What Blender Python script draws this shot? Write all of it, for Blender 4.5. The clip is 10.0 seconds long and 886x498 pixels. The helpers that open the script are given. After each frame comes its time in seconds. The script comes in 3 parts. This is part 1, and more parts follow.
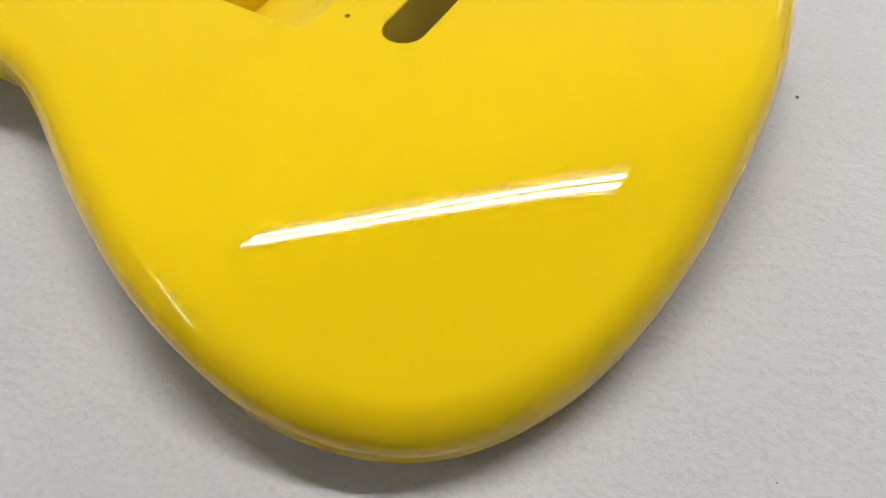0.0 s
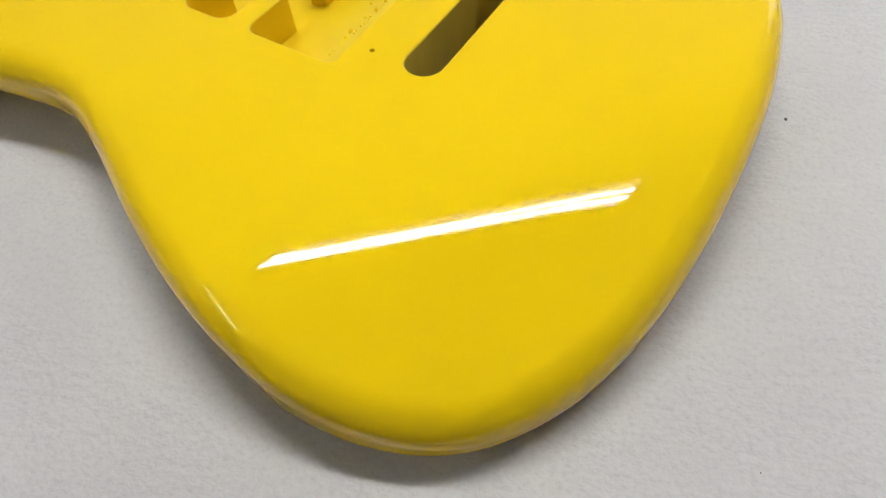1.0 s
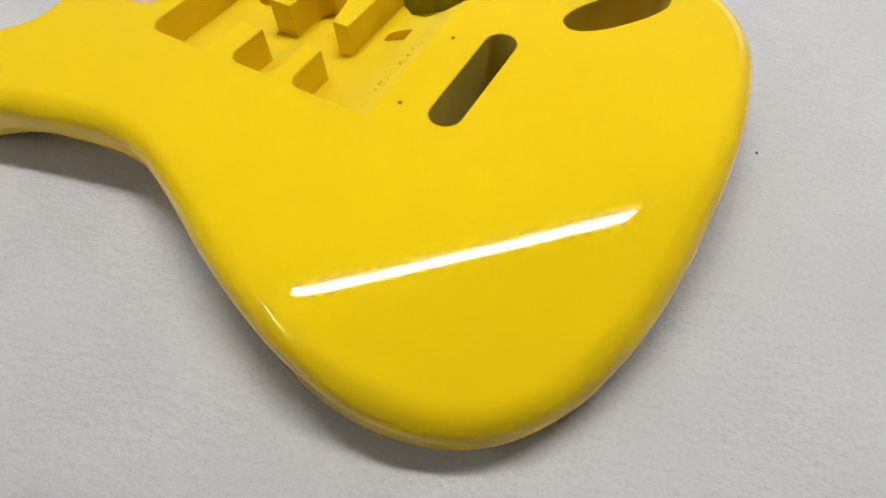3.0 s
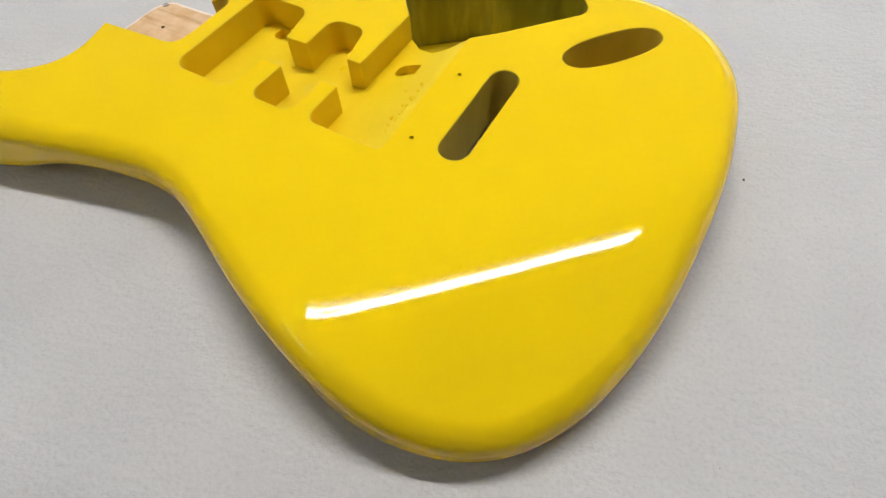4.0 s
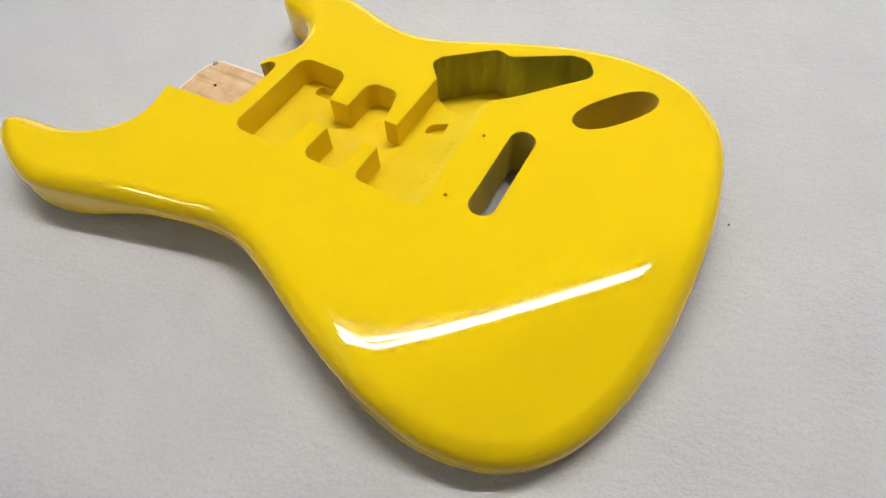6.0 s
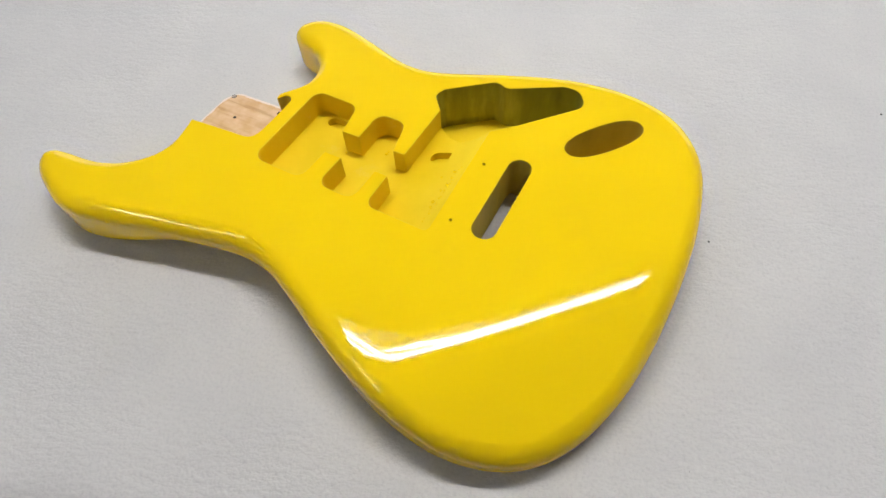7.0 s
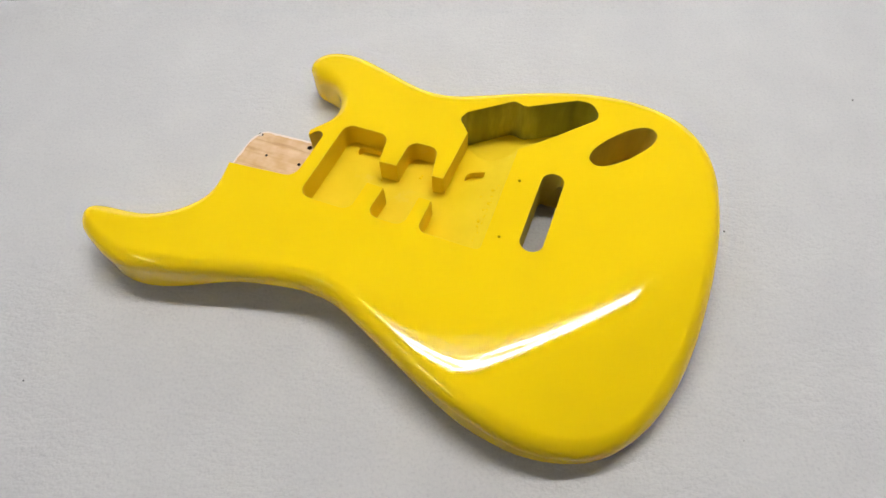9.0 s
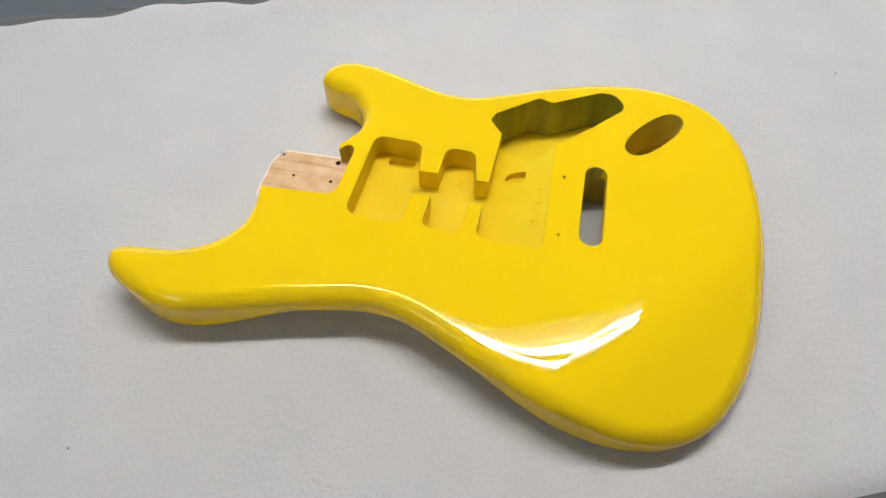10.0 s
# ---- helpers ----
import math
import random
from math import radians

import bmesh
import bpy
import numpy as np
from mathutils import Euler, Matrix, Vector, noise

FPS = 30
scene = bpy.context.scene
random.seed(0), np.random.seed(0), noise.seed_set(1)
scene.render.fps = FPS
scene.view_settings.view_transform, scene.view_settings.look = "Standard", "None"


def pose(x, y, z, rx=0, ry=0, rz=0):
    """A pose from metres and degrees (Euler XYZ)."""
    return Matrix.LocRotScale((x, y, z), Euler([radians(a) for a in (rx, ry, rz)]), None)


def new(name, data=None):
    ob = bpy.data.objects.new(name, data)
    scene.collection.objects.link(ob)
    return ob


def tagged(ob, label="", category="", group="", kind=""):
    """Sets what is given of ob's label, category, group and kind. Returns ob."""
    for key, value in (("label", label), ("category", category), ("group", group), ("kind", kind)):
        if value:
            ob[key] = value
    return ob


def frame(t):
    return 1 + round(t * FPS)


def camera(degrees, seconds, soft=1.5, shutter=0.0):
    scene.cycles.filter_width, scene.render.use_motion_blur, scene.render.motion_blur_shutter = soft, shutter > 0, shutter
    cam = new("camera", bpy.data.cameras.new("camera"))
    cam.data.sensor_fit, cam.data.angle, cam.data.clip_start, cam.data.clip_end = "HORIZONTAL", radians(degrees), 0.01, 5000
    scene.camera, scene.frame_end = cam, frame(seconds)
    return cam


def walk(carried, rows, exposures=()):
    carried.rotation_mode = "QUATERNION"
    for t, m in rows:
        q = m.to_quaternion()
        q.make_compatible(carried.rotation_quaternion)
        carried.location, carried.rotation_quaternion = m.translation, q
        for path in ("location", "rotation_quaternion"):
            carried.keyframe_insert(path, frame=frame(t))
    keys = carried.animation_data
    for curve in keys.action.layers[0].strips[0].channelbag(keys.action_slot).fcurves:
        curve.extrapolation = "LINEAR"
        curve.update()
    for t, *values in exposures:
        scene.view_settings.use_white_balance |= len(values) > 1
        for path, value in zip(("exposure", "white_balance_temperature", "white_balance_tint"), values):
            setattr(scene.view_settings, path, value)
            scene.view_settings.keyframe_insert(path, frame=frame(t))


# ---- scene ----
cam = camera(73.9, 10.0)
# seconds, eye in metres, turn in degrees
PATH = [
    (0.0, 0.1381, -0.1827, 0.1841, 33.69, 1.90, 30.02),
    (0.5, 0.1383, -0.1870, 0.1973, 33.28, 2.36, 29.90),
    (1.0, 0.1376, -0.1912, 0.2068, 33.50, 2.38, 30.08),
    (1.5, 0.1358, -0.1925, 0.2174, 32.88, 2.31, 29.63),
    (2.0, 0.1320, -0.1970, 0.2280, 32.84, 2.24, 29.59),
    (2.5, 0.1322, -0.2031, 0.2392, 32.70, 2.20, 29.23),
    (4.0, 0.1289, -0.2097, 0.2758, 32.94, 2.30, 28.58),
    (4.5, 0.1227, -0.2144, 0.2901, 32.75, 1.74, 28.21),
    (5.0, 0.1204, -0.2139, 0.3007, 32.56, 2.55, 28.52),
    (5.5, 0.1133, -0.2183, 0.3178, 32.27, 1.95, 28.21),
    (7.0, 0.1139, -0.2324, 0.3768, 32.34, 2.26, 27.11),
    (7.5, 0.1108, -0.2400, 0.3937, 32.28, 1.61, 26.53),
    (8.0, 0.1159, -0.2394, 0.4039, 31.91, 2.37, 26.44),
    (8.5, 0.0952, -0.2532, 0.4093, 31.95, 1.83, 24.58),
    (9.0, 0.0496, -0.2609, 0.4127, 31.58, 1.50, 19.69),
    (9.5, 0.0008, -0.2679, 0.4125, 31.22, 0.34, 14.94),
    (10.0, -0.0469, -0.2784, 0.4084, 31.61, -1.19, 10.76),
]
walk(cam, [(t, pose(x, y, z, rx, ry, rz)) for t, x, y, z, rx, ry, rz in PATH],
     exposures=[(0.0, 0.0), (2.5, -0.02), (5.0, -0.03), (7.5, -0.01), (10.0, -0.01)])

# ---- light: a two-tube fluorescent light over the bench, a slimmer one behind its near edge and an added unseen fill panel beyond the bench ----
LAMP = Vector((-0.0289, 0.3225, 1.30))
LAMP_TURN = 20.24
TUBE_POWER = 64.0
FAR_TUBE_POWER = 42.0
FILL_POWER = 1.3
world = bpy.data.worlds.new("room_air")
scene.world = world
world.use_nodes = True
world.node_tree.nodes["Background"].inputs[0].default_value = (0.9, 0.95, 1.0, 1)
world.node_tree.nodes["Background"].inputs[1].default_value = 0.05


# ---- materials ----
def material(name, colour=(0.8, 0.8, 0.8), rough=0.5, metal=0.0, coat=0.0):
    m = bpy.data.materials.new(name)
    m.use_nodes = True
    b = m.node_tree.nodes["Principled BSDF"]
    b.inputs["Base Color"].default_value = (*colour, 1)
    b.inputs["Roughness"].default_value = rough
    b.inputs["Metallic"].default_value = metal
    b.inputs["Coat Weight"].default_value = coat
    b.inputs["Coat Roughness"].default_value = 0.004
    return m, m.node_tree.nodes, m.node_tree.links, b


def noise_node(nodes, links, scale, detail=3.0, rough=0.55, stretch=None):
    tc = nodes.new("ShaderNodeTexCoord")
    n = nodes.new("ShaderNodeTexNoise")
    n.inputs["Scale"].default_value = scale
    n.inputs["Detail"].default_value = detail
    n.inputs["Roughness"].default_value = rough
    if stretch:
        mp = nodes.new("ShaderNodeMapping")
        mp.inputs["Scale"].default_value = stretch
        links.new(tc.outputs["Object"], mp.inputs[0])
        links.new(mp.outputs[0], n.inputs[0])
    else:
        links.new(tc.outputs["Object"], n.inputs[0])
    return n


def ramp_node(nodes, links, src, stops):
    r = nodes.new("ShaderNodeValToRGB")
    e = r.color_ramp.elements
    while len(e) < len(stops):
        e.new(0.5)
    for el, (p, c) in zip(e, stops):
        el.position, el.color = p, (*c, 1)
    links.new(src, r.inputs[0])
    return r


def bump_node(nodes, links, src, b, strength, dist):
    u = nodes.new("ShaderNodeBump")
    u.inputs["Strength"].default_value = strength
    u.inputs["Distance"].default_value = dist
    links.new(src, u.inputs["Height"])
    links.new(u.outputs[0], b.inputs["Normal"])
    return u


YELLOW, nd, lk, bs = material("yellow_lacquer", (0.80, 0.53, 0.008), 0.10, 0.0, 1.0)
n1 = noise_node(nd, lk, 9.0, 2.0)
r1 = ramp_node(nd, lk, n1.outputs[0], [(0.3, (0.87, 0.595, 0.004)), (0.7, (0.89, 0.615, 0.005))])
lk.new(r1.outputs[0], bs.inputs["Base Color"])
bs.inputs["Coat IOR"].default_value = 1.37
bs.inputs["Specular IOR Level"].default_value = 0.0
bs.inputs["Roughness"].default_value = 0.42

ROUT, nd, lk, bs = material("yellow_paint_in_routs", (0.75, 0.53, 0.02), 0.5)
n1 = noise_node(nd, lk, 35.0, 3.0)
r1 = ramp_node(nd, lk, n1.outputs[0], [(0.3, (0.77, 0.545, 0.010)), (0.7, (0.83, 0.595, 0.018))])
nb = noise_node(nd, lk, 30.0, 6.0, 0.7)
rb = ramp_node(nd, lk, nb.outputs[0], [(0.60, (0.0, 0.0, 0.0)), (0.85, (0.22, 0.22, 0.22))])
dusty = nd.new("ShaderNodeMix")
dusty.data_type = "RGBA"
lk.new(rb.outputs[0], dusty.inputs[0])
lk.new(r1.outputs[0], dusty.inputs[6])
dusty.inputs[7].default_value = (0.72, 0.66, 0.42, 1)
lk.new(dusty.outputs[2], bs.inputs["Base Color"])
n2 = noise_node(nd, lk, 900.0, 2.0)
bump_node(nd, lk, n2.outputs[0], bs, 0.25, 0.0004)
bs.inputs["Specular IOR Level"].default_value = 0.12

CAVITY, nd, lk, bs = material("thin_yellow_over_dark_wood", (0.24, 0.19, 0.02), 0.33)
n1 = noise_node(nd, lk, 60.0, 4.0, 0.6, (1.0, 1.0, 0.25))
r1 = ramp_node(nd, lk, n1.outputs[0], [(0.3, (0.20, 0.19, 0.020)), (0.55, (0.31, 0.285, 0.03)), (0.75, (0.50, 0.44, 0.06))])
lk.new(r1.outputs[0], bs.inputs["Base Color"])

DUSTED, nd, lk, bs = material("brown_wood_dusted_with_yellow", (0.3, 0.21, 0.05), 0.5)
n1 = noise_node(nd, lk, 50.0, 4.0, 0.6, (1.0, 1.0, 0.3))
r1 = ramp_node(nd, lk, n1.outputs[0], [(0.3, (0.52, 0.40, 0.07)), (0.6, (0.66, 0.50, 0.08)), (0.8, (0.74, 0.58, 0.10))])
lk.new(r1.outputs[0], bs.inputs["Base Color"])
bs.inputs["Specular IOR Level"].default_value = 0.1

JACKWALL, nd, lk, bs = material("wood_half_covered_with_yellow", (0.5, 0.38, 0.05), 0.5)
n1 = noise_node(nd, lk, 45.0, 4.0, 0.6, (1.0, 1.0, 0.3))
r1 = ramp_node(nd, lk, n1.outputs[0], [(0.3, (0.56, 0.41, 0.06)), (0.7, (0.72, 0.54, 0.08))])
lk.new(r1.outputs[0], bs.inputs["Base Color"])
bs.inputs["Specular IOR Level"].default_value = 0.1

PRIMER, *_ = material("white_primer", (0.84, 0.72, 0.66), 0.7)

WOOD, nd, lk, bs = material("bare_maple", (0.6, 0.42, 0.28), 0.6)
n1 = noise_node(nd, lk, 60.0, 4.0, 0.6, (0.22, 2.2, 1.0))
n2 = noise_node(nd, lk, 55.0, 3.0, 0.6)
r1 = ramp_node(nd, lk, n1.outputs[0], [(0.3, (0.56, 0.34, 0.18)), (0.42, (0.72, 0.50, 0.30)), (0.7, (0.80, 0.60, 0.40))])
r2 = ramp_node(nd, lk, n2.outputs[0], [(0.35, (0.86, 0.76, 0.62)), (0.6, (1.0, 1.0, 1.0))])
tint = nd.new("ShaderNodeMix")
tint.data_type = "RGBA"
tint.blend_type = "MULTIPLY"
tint.inputs[0].default_value = 1.0
lk.new(r1.outputs[0], tint.inputs[6])
lk.new(r2.outputs[0], tint.inputs[7])
lk.new(tint.outputs[2], bs.inputs["Base Color"])
bump_node(nd, lk, n1.outputs[0], bs, 0.3, 0.0005)

HOLE, *_ = material("hole_dark", (0.04, 0.022, 0.012), 0.8)

CLOTH, nd, lk, bs = material("grey_fleece", (0.5, 0.5, 0.51), 0.95)
bs.inputs["Sheen Weight"].default_value = 0.15
n1 = noise_node(nd, lk, 430.0, 5.0, 0.65)
n2 = noise_node(nd, lk, 14.0, 3.0, 0.6)
n3 = noise_node(nd, lk, 110.0, 3.0, 0.6, (1.0, 1.7, 1.0))
r1 = ramp_node(nd, lk, n2.outputs[0], [(0.3, (0.560, 0.555, 0.582)), (0.7, (0.600, 0.593, 0.613))])
r2 = ramp_node(nd, lk, n1.outputs[0], [(0.32, (0.90, 0.90, 0.915)), (0.48, (1.0, 1.0, 1.0)), (0.66, (1.04, 1.04, 1.03))])
tint = nd.new("ShaderNodeMix")
tint.data_type = "RGBA"
tint.blend_type = "MULTIPLY"
tint.inputs[0].default_value = 1.0
lk.new(r1.outputs[0], tint.inputs[6])
lk.new(r2.outputs[0], tint.inputs[7])
lk.new(tint.outputs[2], bs.inputs["Base Color"])
pile = nd.new("ShaderNodeMath")
pile.operation = "MULTIPLY_ADD"
pile.inputs[1].default_value = 0.6
lk.new(n1.outputs[0], pile.inputs[0])
lk.new(n3.outputs[0], pile.inputs[2])
bump_node(nd, lk, pile.outputs[0], bs, 0.34, 0.0030)

WALLP, *_ = material("wall_paint", (0.55, 0.58, 0.62), 0.9)
# tones of two kinds of unseen wall, picked for the light they bounce
DIMWALL, *_ = material("dim_bounce_wall", (0.26, 0.28, 0.32), 0.9)
SIDEWALL, *_ = material("side_bounce_wall", (0.58, 0.55, 0.52), 0.9)
BENCHTOP, *_ = material("slate_grey_bench_top", (0.10, 0.105, 0.11), 0.7)
LINT, *_ = material("lint_grey", (0.12, 0.12, 0.13), 0.9)
CEILP, *_ = material("ceiling_paint", (0.55, 0.55, 0.55), 0.9)
FLOORP, *_ = material("floor_paint", (0.27, 0.30, 0.32), 0.7)
HOUSING, *_ = material("grey_enamel", (0.12, 0.12, 0.12), 0.5)
DARKRIB, *_ = material("black_plastic", (0.015, 0.015, 0.015), 0.6)
WHITE, *_ = material("white_enamel", (0.92, 0.92, 0.91), 0.4)
FAR_TUBE, nd, lk, bs = material("dim_tube_glow", (1, 1, 1), 0.5)
bs.inputs["Emission Color"].default_value = (1.0, 0.97, 0.91, 1)
bs.inputs["Emission Strength"].default_value = FAR_TUBE_POWER
TUBE, nd, lk, bs = material("tube_glow", (1, 1, 1), 0.5)
bs.inputs["Emission Color"].default_value = (1.0, 0.97, 0.91, 1)
bs.inputs["Emission Strength"].default_value = TUBE_POWER


# glow of the added panel that brightens the bench's far side
FILL_PANE, nd, lk, bs = material("fill_panel_glow", (0.9, 0.92, 0.95), 0.6)
bs.inputs["Emission Color"].default_value = (0.86, 0.92, 1.0, 1)
bs.inputs["Emission Strength"].default_value = FILL_POWER

# ---- mesh helpers ----
def mesh_object(name, verts, faces, mats, parent=None, label="", mat_ids=None, smooth=True, normals=None):
    me = bpy.data.meshes.new(name)
    me.from_pydata([tuple(v) for v in verts], [], [tuple(f) for f in faces])
    for m in mats:
        me.materials.append(m)
    if mat_ids is not None:
        me.polygons.foreach_set("material_index", mat_ids)
    me.polygons.foreach_set("use_smooth", [smooth] * len(me.polygons))
    me.update()
    if normals is not None:
        me.normals_split_custom_set_from_vertices([tuple(n) for n in normals])
    ob = new(name, me)
    if parent:
        ob.parent = parent
    if label:
        tagged(ob, label)
    return ob


def part(name, bm, mat, parent=None, label="", smooth=False):
    me = bpy.data.meshes.new(name)
    bmesh.ops.recalc_face_normals(bm, faces=bm.faces)
    bm.to_mesh(me)
    bm.free()
    me.materials.append(mat)
    me.polygons.foreach_set("use_smooth", [smooth] * len(me.polygons))
    ob = new(name, me)
    if parent:
        ob.parent = parent
    if label:
        tagged(ob, label)
    return ob


def box(bm, lo, hi, bevel=0.0):
    r = bmesh.ops.create_cube(bm, size=1.0)
    for v in r["verts"]:
        v.co = Vector([(a + b) / 2 + c * (b - a) for a, b, c in zip(lo, hi, v.co)])
    if bevel:
        es = list({e for v in r["verts"] for e in v.link_edges})
        bmesh.ops.bevel(bm, geom=es, offset=bevel, segments=2, affect="EDGES", profile=0.5)


def rounded(points, seg=7):
    """A closed loop from corners (x, y, radius) in millimetres, as metres."""
    out = []
    n = len(points)
    for i, (x, y, r) in enumerate(points):
        p = np.array((x, y), float)
        a = np.array(points[i - 1][:2], float) - p
        b = np.array(points[(i + 1) % n][:2], float) - p
        if r <= 0:
            out.append(p)
            continue
        la, lb = np.linalg.norm(a), np.linalg.norm(b)
        a, b = a / la, b / lb
        half = math.acos(max(-1, min(1, a @ b))) / 2
        t = min(r / math.tan(half), la * 0.499, lb * 0.499)
        rr = t * math.tan(half)
        c = p + (a + b) / np.linalg.norm(a + b) * rr / math.sin(half)
        s, e = p + a * t - c, p + b * t - c
        a0 = math.atan2(s[1], s[0])
        d = math.atan2(e[1], e[0]) - a0
        d = (d + math.pi) % (2 * math.pi) - math.pi
        for k in range(seg + 1):
            g = a0 + d * k / seg
            out.append(c + rr * np.array((math.cos(g), math.sin(g))))
    return np.array(out) / 1000


def dense(loop, step=0.004):
    out = []
    for a, b in zip(loop, np.roll(loop, -1, 0)):
        k = max(1, int(np.linalg.norm(b - a) / step))
        out += [a + (b - a) * j / k for j in range(k)]
    return np.array(out)


def inside(pts, loop):
    x, y = pts[:, 0][:, None], pts[:, 1][:, None]
    x0, y0 = loop[:, 0], loop[:, 1]
    x1, y1 = np.roll(x0, -1), np.roll(y0, -1)
    cross = ((y0 > y) != (y1 > y)) & (x < (x1 - x0) * (y - y0) / (y1 - y0 + 1e-15) + x0)
    return cross.sum(1) % 2 == 1


def far_from(pts, loop, d):
    a, b = loop, np.roll(loop, -1, 0)
    ok = np.ones(len(pts), bool)
    for p0, p1 in zip(a, b):
        v = p1 - p0
        t = np.clip(((pts - p0) @ v) / (v @ v + 1e-15), 0, 1)
        ok &= np.linalg.norm(p0 + t[:, None] * v - pts, axis=1) > d
    return ok


def fill(outer, holes=(), step=0.0):
    """Triangles between an outer loop and its holes: 2D points and faces."""
    from mathutils.geometry import delaunay_2d_cdt
    loops = [outer, *holes]
    pts, edges = [], []
    for lp in loops:
        k = len(pts)
        pts += [tuple(p) for p in lp]
        edges += [(k + i, k + (i + 1) % len(lp)) for i in range(len(lp))]
    if step:
        lo, hi = outer.min(0), outer.max(0)
        gx, gy = np.meshgrid(np.arange(lo[0], hi[0], step), np.arange(lo[1], hi[1], step * 0.866))
        gx[1::2] += step / 2
        g = np.stack([gx.ravel(), gy.ravel()], 1)
        g = g[inside(g, outer)]
        for h in holes:
            g = g[~inside(g, h)]
        for lp in loops:
            g = g[far_from(g, lp, step * 0.45)]
        pts += [tuple(p) for p in g]
    v, _, f, *_ = delaunay_2d_cdt([Vector(p) for p in pts], edges, [], 0, 1e-7)
    v = np.array([tuple(p) for p in v])
    f = [t for t in f]
    c = np.array([v[list(t)].mean(0) for t in f])
    keep = inside(c, outer)
    for h in holes:
        keep &= ~inside(c, h)
    faces = []
    for t, k in zip(f, keep):
        if k:
            a, b, d = v[t[0]], v[t[1]], v[t[2]]
            up = (b[0] - a[0]) * (d[1] - a[1]) - (b[1] - a[1]) * (d[0] - a[0])
            faces.append(tuple(t) if up > 0 else tuple(reversed(t)))
    return v, faces


def spline(ctrl, per=10):
    """Catmull-Rom through open control points."""
    c = np.array(ctrl, float)
    c = np.vstack([2 * c[0] - c[1], c, 2 * c[-1] - c[-2]])
    out = []
    for i in range(1, len(c) - 2):
        p0, p1, p2, p3 = c[i - 1:i + 3]
        for k in range(per):
            t = k / per
            out.append(0.5 * (2 * p1 + (p2 - p0) * t + (2 * p0 - 5 * p1 + 4 * p2 - p3) * t * t + (3 * p1 - p0 - 3 * p2 + p3) * t ** 3))
    out.append(c[-2])
    return np.array(out)


# ---- guitar body ----
THICK = 0.0445
ROUND = 0.0125
POOL_Z, POCKET_Z, CONTROL_Z, BACK_Z = 0.0233, 0.0264, 0.0022, 0.0060
RIM = 0.0007
# the outer edge, from the neck pocket round the long horn, the waist, the lower bout and the short horn back to the pocket
LONG_HORN = [(-229.6, -28.3), (-228.7, -38.1), (-229.5, -48.5), (-233.4, -60.1), (-239.3, -69.4), (-247.7, -78.3), (-257.6, -85.2), (-268.6, -89.7), (-280.8, -92.4),
    (-309.3, -94.7), (-315.9, -97.6), (-319.2, -102.2), (-319.6, -108.8), (-316.4, -115.2), (-308.5, -121.8), (-296.2, -127.3), (-284.4, -132.8), (-273.0, -136.4),
    (-261.0, -137.6), (-249.5, -136.4), (-222.4, -129.6), (-193.9, -122.1), (-165.6, -115.5), (-136.9, -109.2), (-123.6, -107.9), (-110.4, -109.2), (-97.0, -112.5),
    (-70.5, -124.1), (-41.9, -138.2), (-12.2, -150.8)]
LOWER_BOUT = [(17.5, -160.5), (46.7, -165.8), (60.5, -166.0), (73.2, -164.7), (85.9, -161.8), (97.9, -157.2), (108.3, -151.2), (117.5, -143.3), (125.8, -133.5),
    (133.2, -121.8), (139.3, -109.6), (148.2, -82.2), (153.4, -52.0), (155.7, -20.8), (156.3, 11.2), (155.0, 42.4), (150.9, 72.1), (147.9, 85.9),
    (143.5, 98.8), (137.5, 110.8), (129.6, 121.2), (120.4, 130.6), (110.0, 137.5), (98.2, 142.6), (85.6, 146.1), (72.0, 148.0), (58.2, 148.5)]
SHORT_HORN = [(30.1, 145.6), (2.5, 138.6), (-25.8, 128.6), (-53.6, 117.2), (-79.9, 107.1), (-91.4, 104.9), (-103.4, 105.0), (-115.8, 107.1), (-142.4, 115.8),
    (-169.4, 124.2), (-182.5, 127.1), (-193.8, 127.8), (-204.1, 126.1), (-212.5, 122.3), (-218.6, 116.2), (-222.2, 108.3), (-222.2, 101.3), (-219.5, 96.3),
    (-214.2, 92.4), (-191.3, 86.0), (-183.6, 80.0), (-177.3, 72.9), (-173.9, 63.9), (-171.9, 53.0), (-173.1, 42.5), (-182.0, 24.5)]
EDGE = LONG_HORN + LOWER_BOUT + SHORT_HORN
POCKET_EDGE = [(-180.9, 19.2), (-177.5, 23.9), (-173.3, 25.6), (-170.1, 23.3), (-169.3, 18.5), (-170.2, 3.1), (-171.6, -14.4), (-173.7, -21.2), (-179.0, -25.0), (-192.2, -26.0), (-210.9, -27.2)]


def even_line(line, step, rounds):
    """An open line in even steps, smoothed."""
    run = np.r_[0, np.cumsum(np.linalg.norm(np.diff(line, axis=0), axis=1))]
    at = np.linspace(0, run[-1], int(run[-1] / step))
    out = np.stack([np.interp(at, run, line[:, 0]), np.interp(at, run, line[:, 1])], 1)
    for _ in range(rounds):
        out[1:-1] = 0.25 * out[:-2] + 0.5 * out[1:-1] + 0.25 * out[2:]
    return out


def smoothstep(a, b, x):
    t = np.clip((x - a) / (b - a), 0, 1)
    return t * t * (3 - 2 * t)


CREASE, CREASE_DIR = 0.0988, np.array((0.7941, -0.6077))
BLEND, SLOPE, BOW = 0.0300, 0.296, 0.285
# the contour runs out along the waist as a widening of the rounded edge
WAIST_WIDTH, WAIST_SLOPE = 0.0281, 0.195
WAIST_LINE = even_line(spline(LONG_HORN[17:] + LOWER_BOUT[:9], 8) / 1000, 0.002, 60)


